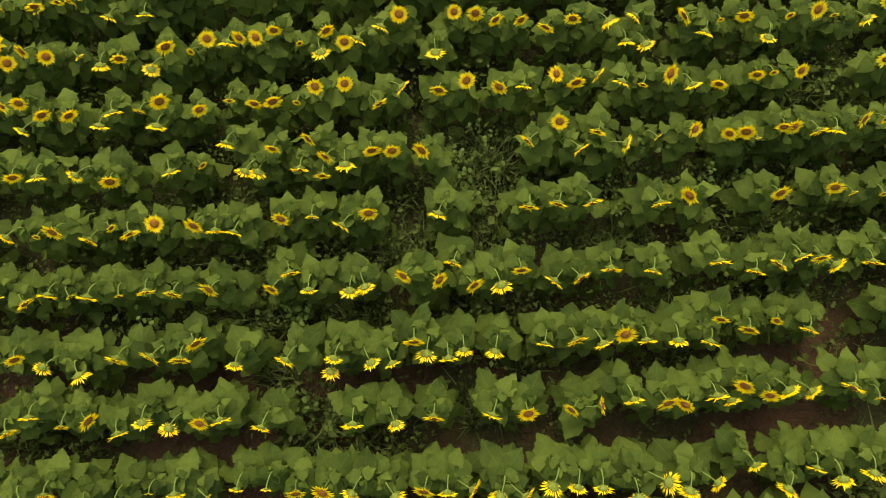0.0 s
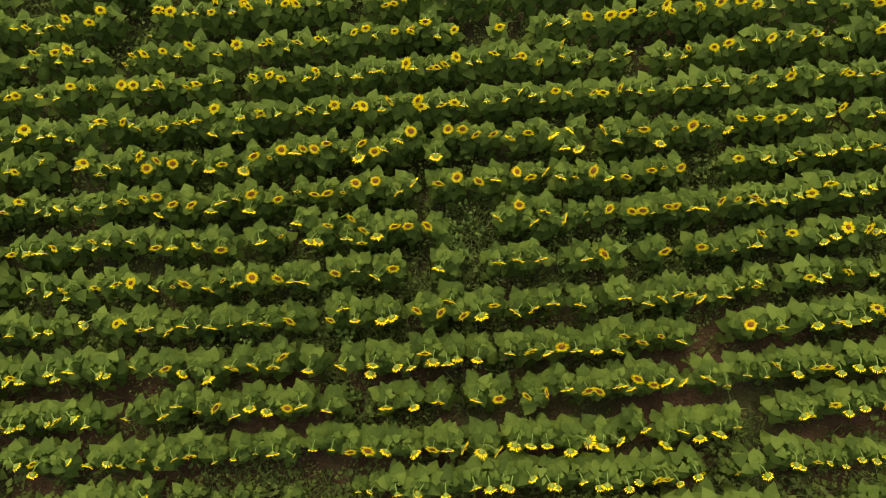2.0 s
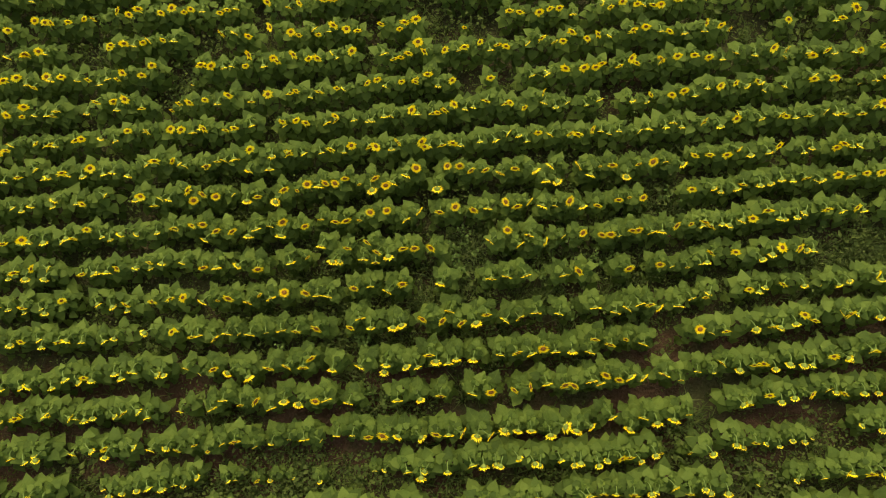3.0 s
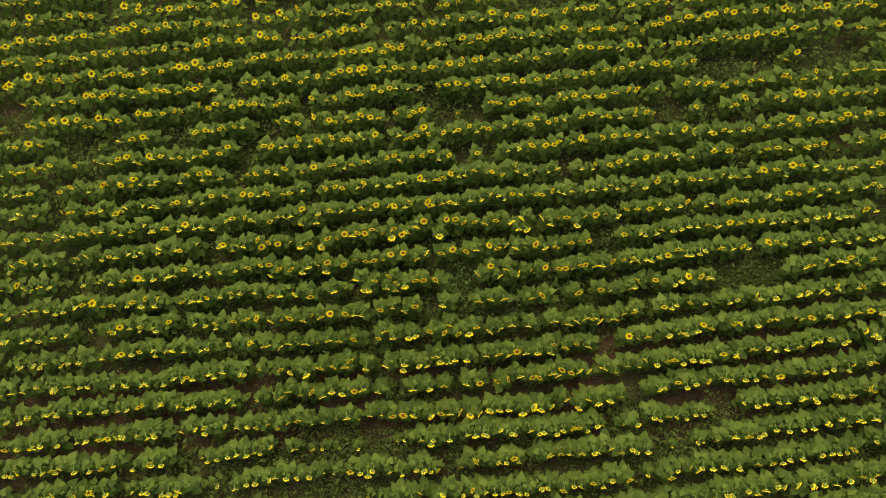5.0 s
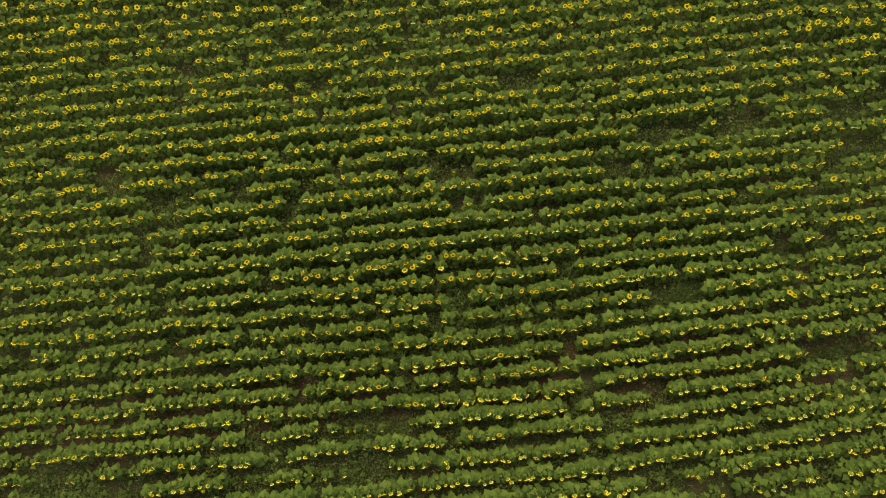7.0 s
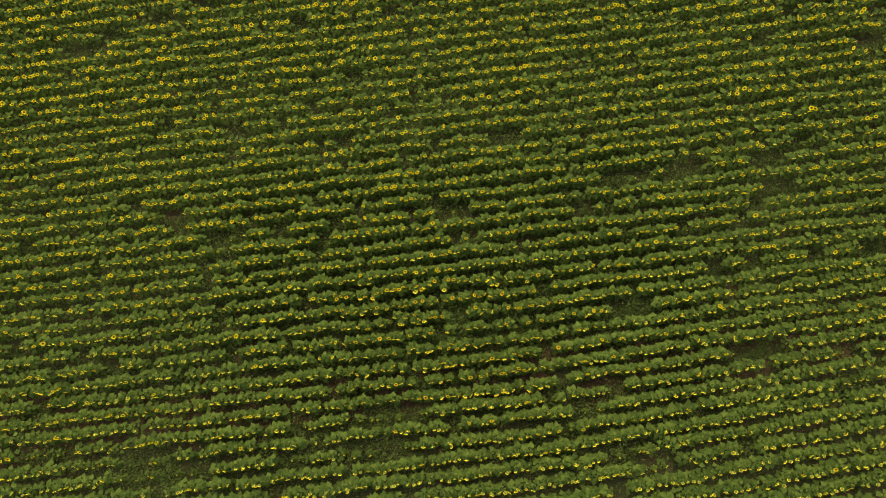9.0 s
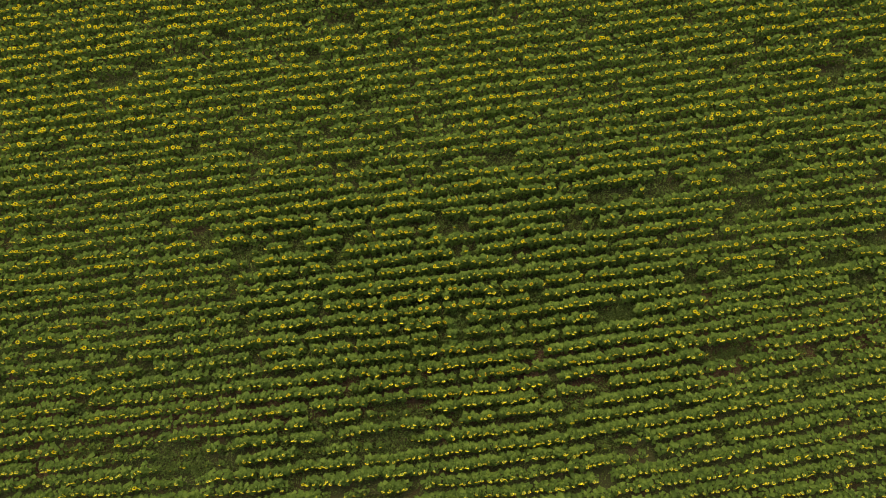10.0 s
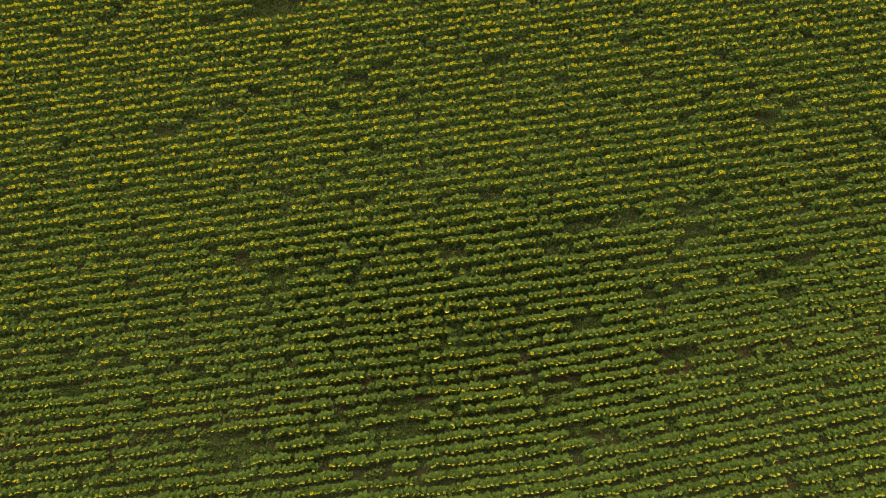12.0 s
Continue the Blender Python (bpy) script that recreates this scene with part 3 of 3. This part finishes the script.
plant_row(-1, [(0.67, -0.05, 1), (1.13, -0.03, 1), (1.44, -0.00, 1), (1.78, 0.02, 0), (2.12, -0.02, 1), (2.29, -0.04, 1), (2.65, 0.02, 0), (2.81, -0.03, 0), (2.92, 0.11, 1), (3.16, -0.00, 1), (3.40, 0.04, 0), (3.67, 0.03, 0), (4.06, 0.05, 0)])
plant_row(-2, [(-4.37, 0.10, 0), (-3.02, 0.05, 0), (-1.77, 0.01, 1), (-1.48, 0.01, 1), (-1.20, -0.02, -1), (-0.75, -0.07, -1), (-0.45, -0.03, 1), (-0.21, -0.06, 0), (0.06, -0.04, 0), (0.33, -0.12, -1), (0.59, -0.13, 0), (0.87, -0.05, -1)])
plant_row(-2, [(1.13, -0.07, -1), (1.38, -0.09, -1), (1.75, -0.20, -1), (2.05, -0.06, -1), (2.24, -0.16, -1), (2.55, -0.09, 0), (2.97, 0.06, 0), (3.27, -0.19, -1), (3.56, 0.00, 0), (3.80, -0.12, -1), (4.12, -0.08, -1)])
plant_row(0, [(4.87, 0.13, 2)])

# Plants of the same rows whose heads hide among the leaves.
NEAR_ROWS, NEAR_X = (-2, 5), (-5.3, 5.2)
for row in range(NEAR_ROWS[0], NEAR_ROWS[1] + 1):
    xs = sorted(taken[row] + [NEAR_X[0] - 0.2, NEAR_X[1] + 0.2])
    for a, b in zip(xs, xs[1:]):
        n = round((b - a) / 0.31) - 1
        for i in range(n):
            x = a + (b - a) * (i + 1) / (n + 1)
            if not (in_gap(row, x - 0.13) or in_gap(row, x) or in_gap(row, x + 0.13)):
                sunflower(row, x, rng.gauss(0.02, 0.05), 0, rng.gauss(-5, 18), rng.uniform(0.86, 0.98), rng.uniform(0.45, 0.8))

# ---- the rest of the crop, joined: real plants with leaves, necks, discs and petals ----
FULL, COARSE, EDGE = 0, 1, 2


def crop_template(seed, level):
    r = random.Random(seed)
    s = Shape()
    rise = max(-58, min(29, r.gauss(-12, 24)))
    fold = max(0.0, min(1.0, (-8 - rise) / 25))
    path, tip = stem_path(rise, 4 if level == FULL else 3)
    if level == FULL:
        tube(s, path, [0.017, 0.016, 0.015, 0.013, 0.012, 0.011, 0.011, 0.013], 4, 1)
        outline, leaves = (LEAF_OUTLINE[0], LEAF_OUTLINE[2], LEAF_OUTLINE[4], LEAF_OUTLINE[6], LEAF_OUTLINE[7]), 20
    else:
        if level == COARSE:
            tube(s, path[3:], [0.015, 0.014, 0.014, 0.014], 3, 1)
        leaves = 15 if level == COARSE else 8
    for place in leaf_places(r, leaves):
        if level == EDGE:
            s.add([leaf_matrix(*place) @ Vector(q) for q in ((0, 0, 0), (0.48, 0.35, 0.05), (0, 1.1, -0.2), (-0.48, 0.35, 0.05))], [(0, 1, 2, 3)], 0)
            continue
        if level == COARSE:
            m4, dip, lift = leaf_matrix(*place) @ Matrix.Scale(0.99, 4), r.uniform(0.1, 0.35), r.uniform(0.0, 0.14)
            s.add([m4 @ Vector(q) for q in ((0, 0, 0), (0.55, 0.30, lift), (0.02, 0.42, -0.05), (-0.53, 0.34, lift), (0, 1.12, -dip))], [(0, 1, 2), (0, 2, 3), (1, 4, 2), (2, 4, 3)], 0)
            continue
        blade = leaf_shape(r, outline, 1, r.uniform(0.15, 0.7), r.uniform(0.1, 0.45))
        s.join(blade, leaf_matrix(*place) @ Matrix.Scale(0.97, 4), [0])
    for place in young_places(r, (7, 4, 2)[level]):
        m4 = leaf_matrix(*place) @ Matrix.Scale((1.0, 1.25, 1.4)[level], 4)
        s.add([m4 @ Vector(q) for q in ((0, 0, 0), (0.36, 0.35, 0.12), (0, 1.1, -0.15), (-0.36, 0.35, 0.12), (0, 0.4, 0))], [(0, 1, 4), (1, 2, 4), (2, 3, 4), (3, 0, 4)] if level == FULL else [(0, 1, 2, 3)], 5)
    m4 = Matrix.Translation(tip) @ Matrix.Rotation(radians(90 - rise), 4, "X") @ Matrix.Scale(r.uniform(0.85, 1.1) * (1.03, 1.07, 1.1)[level], 4)
    if level == FULL:
        s.join(cup_shape(r, R_DISC * 1.12, 8, 0), m4, [4])
        s.join(disc_shape(R_DISC * 0.85, 2, 9, 0.024), m4, [3])
        s.join(petals_shape(r, 18, R_DISC * (0.85 + 0.25 * fold), L_PETAL * (1.08 - 0.47 * fold), False, 0.35 * fold, 1.0 - 0.2 * fold), m4, [2])
    elif level == EDGE:
        s.join(petals_shape(r, 6, R_DISC * 0.7, L_PETAL * (1.1 - 0.3 * fold), 0, 0.35 * fold), m4, [2])
    else:
        s.join(disc_shape(R_DISC * 1.18, 1, 6, -0.05), m4, [4])
        s.join(disc_shape(R_DISC * 0.8, 1, 6, 0.03), m4, [3])
        s.join(petals_shape(r, 11, R_DISC * (0.8 + 0.25 * fold), L_PETAL * (1.12 - 0.63 * fold), 0, 0.35 * fold), m4, [2])
    return rise, s.arrays()


def in_field(x, y, spare):
    """Whether a place lies in the quadrilateral of field that is laid out, which widens to the bare."""
    left, right = -29.5 - 0.05 * (y + 4), 23.5 + 0.33 * (y + 11.4)
    low, high = -4.5 - 0.135 * (x + 29), 34.5 - 0.19 * (x + 31)
    return left - spare < x < right + spare and low - spare < y < high + spare


def build_crop(name, places, level, label):
    kinds = sorted((crop_template(100 + level * 100 + k, level) for k in range(40)), key=lambda kind: kind[0])
    kinds = [kind for _, kind in kinds]
    r = np.random.RandomState(21 + level)
    ripe = 0.68 - 0.2 * np.clip((places[:, 1] - 8) / 10, 0, 1) + np.clip((7.5 - places[:, 1]) / 5.5, 0, 2.0)  # heads hang lower towards the south
    ripe = ripe * (1 - 0.22 * np.clip((-4 - places[:, 0]) / 14, 0, 1))  # and face up more in the west
    pick = (len(kinds) * r.random_sample(len(places)) ** ripe).astype(int)
    pts, tris, mats, base = [], [], [], 0
    for k, (p, f, m) in enumerate(kinds):
        here = places[pick == k]
        n = len(here)
        if not n:
            continue
        a = r.normal(0, 0.45, n)
        size = np.clip(r.normal(0.98, 0.07, n), 0.72, 1.08) * here[:, 2]
        c, s = np.cos(a) * size, np.sin(a) * size
        q = np.empty((n, len(p), 3), np.float32)
        q[:, :, 0] = c[:, None] * p[:, 0] - s[:, None] * p[:, 1] + here[:, 0, None]
        q[:, :, 1] = s[:, None] * p[:, 0] + c[:, None] * p[:, 1] + here[:, 1, None]
        q[:, :, 2] = p[:, 2] * size[:, None]
        pts.append(q.reshape(-1, 3))
        tris.append((f[None] + (base + np.arange(n) * len(p))[:, None, None]).reshape(-1, 3))
        mats.append(np.tile(m, n))
        base += n * len(p)
    me = make_mesh(name, np.concatenate(pts), np.concatenate(tris), np.concatenate(mats), [crop_leaf_mat, stem_mat, petal_mat, disc_mat, sepal_mat, young_leaf_mat], True)
    tagged(new(name, me), label, "sunflowers", kind="stuff")


middle, outer, edge, hole_weeds = [], [], [], []
r2, r4 = random.Random(33), random.Random(34)
for row in range(-30, 64):
    x = -48 + r2.random() * 0.3
    holes = [(h, h + r2.uniform(0.12, 0.45)) for h in (r2.uniform(-42, 44) for _ in range(16))]
    hole_weeds += [(u, row * ROW + swing(u, row * ROW) + 0.2 + r2.gauss(0, 0.16), 1.0) for a, b in holes for u in (r2.uniform(a, b) for _ in range(4))]
    while x < 52:
        x += max(0.15, r2.gauss(0.262 if abs(x) < 12 and -8 < row < 15 else 0.275, 0.075))
        y = row * ROW + swing(x, row * ROW) + 0.22 + r2.gauss(0, 0.045) + 0.04 * math.sin(x * 0.9 + row * 1.9)
        if NEAR_ROWS[0] <= row <= NEAR_ROWS[1] and NEAR_X[0] < x < NEAR_X[1]:
            continue
        if not in_field(x, y, 5.0) or any(a < x < b for a, b in holes):
            continue
        grown = 0.98 if y < -2.2 else 1.0
        if in_gap(row, x):
            if r2.random() < (0.88 if row > -3 else 0.58):
                continue
            grown = r2.uniform(0.5, 0.75)
        elif in_patch(x, y):
            if r2.random() < 0.15:
                continue
            grown = r2.uniform(0.65, 0.95)
        u, v = x + r4.gauss(0, 1.5), y + r4.gauss(0, 1.0)  # the finer plants thin out towards their border
        (middle if -11.5 < u < 12 and -5 < v < 10.5 else outer if in_field(x, y, 1.5) else edge).append((x, y, grown))
build_crop("sunflower_crop", np.array(middle), FULL, "rows of flowering sunflowers with broad green leaves")
build_crop("sunflower_crop", np.array(outer), COARSE, "far rows of flowering sunflowers in the field")
build_crop("sunflower_crop", np.array(edge), EDGE, "outermost rows of flowering sunflowers")


# ---- weeds and grass between the rows ----
def weed_template(seed):
    r, s = random.Random(seed), Shape()
    for _ in range(r.randint(14, 20)):
        a, far, z = r.uniform(0, 6.28), r.uniform(0.02, 0.24), r.uniform(0.06, 0.7)
        w, ln, tilt = r.uniform(0.014, 0.030), r.uniform(0.04, 0.09), r.uniform(-0.9, 0.4)
        m = Matrix.Rotation(a, 4, "Z") @ Matrix.Translation((0, far, z)) @ Matrix.Rotation(r.gauss(0, 0.4), 4, "Y") @ Matrix.Rotation(tilt, 4, "X")
        s.add([m @ Vector(q) for q in ((0, 0, 0), (w, ln * 0.4, 0.006), (0, ln, -0.01), (-w, ln * 0.4, 0.006))], [(0, 1, 2), (0, 2, 3)])
    for _ in range(4):
        a, far, z = r.uniform(0, 6.28), r.uniform(0.05, 0.2), r.uniform(0.3, 0.7)
        x, y = far * math.cos(a), far * math.sin(a)
        s.add([(0, 0, 0), (0.008, 0, 0), (x, y, z)], [(0, 1, 2)])
    return s.arrays()


def bush_template(seed):
    """A far weed: a few broad leaves round its stem."""
    r, s = random.Random(seed), Shape()
    for k in range(9):
        a, far, z = r.uniform(0, 6.28), r.uniform(0.02, 0.2), r.uniform(0.08, 0.7)
        w, ln = r.uniform(0.017, 0.034), r.uniform(0.05, 0.10)
        m = Matrix.Rotation(a, 4, "Z") @ Matrix.Translation((0, far, z)) @ Matrix.Rotation(r.gauss(0, 0.4), 4, "Y") @ Matrix.Rotation(r.uniform(-0.8, 0.4), 4, "X")
        s.add([m @ Vector(q) for q in ((0, 0, 0), (w, ln * 0.4, 0.01), (0, ln, -0.015), (-w, ln * 0.4, 0.01))], [(0, 1, 2), (0, 2, 3)])
    s.add([(0, 0, 0), (0.012, 0, 0), (0.02, 0.03, 0.5)], [(0, 1, 2)])
    return s.arrays()


def grass_template(seed):
    r, s = random.Random(seed), Shape()
    for _ in range(r.randint(10, 16)):
        a, ln, lean = r.uniform(0, 6.28), r.uniform(0.25, 0.62), r.uniform(0.08, 0.5)
        m = Matrix.Rotation(a, 4, "Z")
        q = [(-0.006, 0.01, 0), (0.006, 0.01, 0), (0.008, ln * 0.4 * lean, ln * 0.55), (-0.008, ln * 0.4 * lean, ln * 0.55), (0, ln * lean * 1.2, ln * (0.95 - 0.5 * lean))]
        s.add([m @ Vector(v) for v in q], [(0, 1, 2, 3), (3, 2, 4)])
    return s.arrays()


def scatter(name, kinds, places, mat, label, category, seed):
    r = np.random.RandomState(seed)
    pick, pts, tris, base = r.randint(0, len(kinds), len(places)), [], [], 0
    for k, (p, f, _) in enumerate(kinds):
        here = places[pick == k]
        n = len(here)
        a, size = r.uniform(0, 6.28, n), r.uniform(0.7, 1.35, n) * here[:, 2]
        c, s = np.cos(a) * size, np.sin(a) * size
        q = np.empty((n, len(p), 3), np.float32)
        q[:, :, 0] = c[:, None] * p[:, 0] - s[:, None] * p[:, 1] + here[:, 0, None]
        q[:, :, 1] = s[:, None] * p[:, 0] + c[:, None] * p[:, 1] + here[:, 1, None]
        q[:, :, 2] = p[:, 2] * np.minimum(size, 1.05)[:, None]
        pts.append(q.reshape(-1, 3))
        tris.append((f[None] + (base + np.arange(n) * len(p))[:, None, None]).reshape(-1, 3))
        base += n * len(p)
    tris = np.concatenate(tris)
    tagged(new(name, make_mesh(name, np.concatenate(pts), tris, np.zeros(len(tris), np.int32), [mat], False)), label, category, kind="stuff")


r3 = random.Random(51)
weeds, grass = [w for w in hole_weeds if in_field(w[0], w[1], 0)], []
for px, py, rx, ry in PATCHES:
    for _ in range(int(48 * rx * ry)):
        a, d = r3.uniform(0, 6.28), math.sqrt(r3.random())
        (weeds if r3.random() < 0.8 else grass).append((px + rx * d * math.cos(a), py + ry * d * math.sin(a), r3.choice((0.6, 0.9, 1.1, 1.35))))
for row, spans in GAPS.items():
    for x0, x1 in spans:
        bare = (row, x0) in ((0, 3.95), (-8, 8.0), (-8, -7.4))
        for _ in range(int((x1 - x0) * (4 if bare else 9 if -2 <= row <= 5 else 17))):
            x = r3.uniform(x0, x1)
            weeds.append((x, row * ROW + swing(x, row * ROW) + 0.2 + r3.gauss(0, 0.2), r3.choice((0.7, 1.0, 1.2, 1.7))))
        for _ in range(int((x1 - x0) * (1 if bare else 34 if -2 <= row <= 5 else 9))):
            x = r3.uniform(x0 - 0.15, x1 + 0.15)
            grass.append((x, row * ROW + swing(x, row * ROW) + 0.05 + r3.gauss(0, 0.22), 1.3))
for _ in range(40000):
    x, y = r3.uniform(-34, 38), r3.uniform(-14, 38)
    if -1.9 < y < 0.3 and -4 < x < 6.5 and r3.random() < 0.8:  # bare, reddish alleys
        continue
    k = noise.noise(Vector((x * 0.4, y * 0.9, 0.3))) + (0.55 if x > 5 and y < -1 or y < -2.0 else 0.4 if x < -7 else 0.25)
    if in_field(x, y, 0) and k > -0.2 + 0.25 * r3.random():
        near = -9 < x < 9.5 and -4.5 < y < 8
        row = round(y / ROW)
        (weeds if r3.random() < (0.6 if near else 0.9) else grass).append((x, row * ROW + swing(x, row * ROW) - 0.15 + r3.gauss(0, 0.13), 0.8 if near else 0.58))
for _ in range(1900):
    x, row = r3.uniform(-6.2, 6.6), r3.randint(-3, 7)
    if noise.noise(Vector((x * 0.7, row * 3.1, 4.0))) > (0.25 if row < 1 else 0.02):
        (grass if r3.random() < 0.6 else weeds).append((x, row * ROW - 0.17 + r3.gauss(0, 0.08), r3.uniform(0.7, 1.2)))
for _ in range(2600):  # more of them in the alleys of the middle
    x, row = r3.uniform(-12, 12), r3.randint(-6, 14)
    if row not in (-2, -1, 0):
        weeds.append((x, row * ROW + swing(x, row * ROW) - 0.17 + r3.gauss(0, 0.1), r3.uniform(0.7, 1.1)))
near_weeds = [w for w in weeds if -6.5 < w[0] < 7 and -2.7 < w[1] < 6.5]
far_weeds = [w for w in weeds if not (-6.5 < w[0] < 7 and -2.7 < w[1] < 6.5)]
scatter("weeds", [weed_template(k) for k in range(12)], np.array(near_weeds), weed_mat, "low broad-leaved green weeds between the rows", "weeds", 3)
scatter("weeds", [bush_template(k) for k in range(12)], np.array(far_weeds), weed_mat, "green weeds between the outer rows", "weeds", 5)
scatter("grass", [grass_template(k) for k in range(10)], np.array(grass), grass_mat, "tufts of long green grass between rows", "grass", 4)

# ---- tall single weeds that have come up in the holes ----
tall_weed_mat = leafy("tall_weed_leaf", (0.045, 0.077, 0.016), (0.078, 0.123, 0.026), (0.130, 0.182, 0.045), veins=False)
OVATE = ((0.0, 0.06), (0.18, 0.30), (0.42, 0.38), (0.72, 0.22), (1.0, 0.0))
weed_blades = [mesh_of("leaf", leaf_shape(rng, OVATE, 1, d, c), [tall_weed_mat]) for d, c in ((0.3, 0.3), (0.7, 0.2), (0.5, 0.45))]


def weed_layout(seed):
    """A bushy stem: its mesh, and the pose of every leaf along its branches."""
    r, s, leaves = random.Random(seed), Shape(), []
    for k in range(5):
        a, reach, high = r.uniform(0, 6.28), r.uniform(0.05, 0.26), r.uniform(0.55, 1.0)
        path = [(0, 0, 0), (reach * 0.4 * math.cos(a), reach * 0.4 * math.sin(a), high * 0.55), (reach * math.cos(a), reach * math.sin(a), high)]
        tube(s, path, (0.006, 0.005, 0.003), 4)
        for j in range(5):
            u = 0.35 + 0.65 * j / 4
            spot = Vector(path[1]).lerp(Vector(path[2]), max(0, (u - 0.5) * 2)) if u > 0.5 else Vector(path[1]) * (u / 0.5)
            size = r.uniform(0.055, 0.115) * (1.1 - 0.4 * u)
            leaves.append(Matrix.Translation(spot) @ Matrix.Rotation(r.uniform(0, 6.28), 4, "Z") @ Matrix.Rotation(r.uniform(-0.7, 0.3), 4, "X") @ Matrix.Scale(size, 4))
    return mesh_of("stem", s, [stem_mat]), leaves


def tall_weed(seed):
    stem, leaves = weed_layout(seed)
    weed = tagged(new("tall_weed"), "tall bushy weed with small pale green leaves", "weed", "tall weeds in the holes of the rows")
    part("stem", stem, weed)
    for m4 in leaves:
        part("leaf", rng.choice(weed_blades), weed, m4)
    return weed


WEEDS = ((0.17, 2.56), (0.39, 2.66), (0.51, 2.39), (0.14, 1.98), (0.41, 1.92), (0.02, 2.28), (1.83, 1.91), (1.96, 1.74), (2.77, 1.89), (2.99, 2.03), (3.32, 1.93),
         (2.44, 2.46), (2.27, 2.18), (4.77, 3.31), (4.93, 3.2), (-1.81, 0.62), (-2.03, 0.48), (-3.6, 0.7), (3.99, 0.37), (-1.77, -0.5), (-1.6, -0.75), (2.6, 0.8))
first_weeds = [tall_weed(k) for k in range(4)]
for k, (x, y) in enumerate(WEEDS):
    m4 = pose(x, y, 0, 0, 0, 77 * k) @ Matrix.Scale(0.85 + 0.05 * (k % 6), 4)
    if k < 4:
        first_weeds[k].matrix_world = m4
    else:
        copy_thing(first_weeds[k % 4], m4)
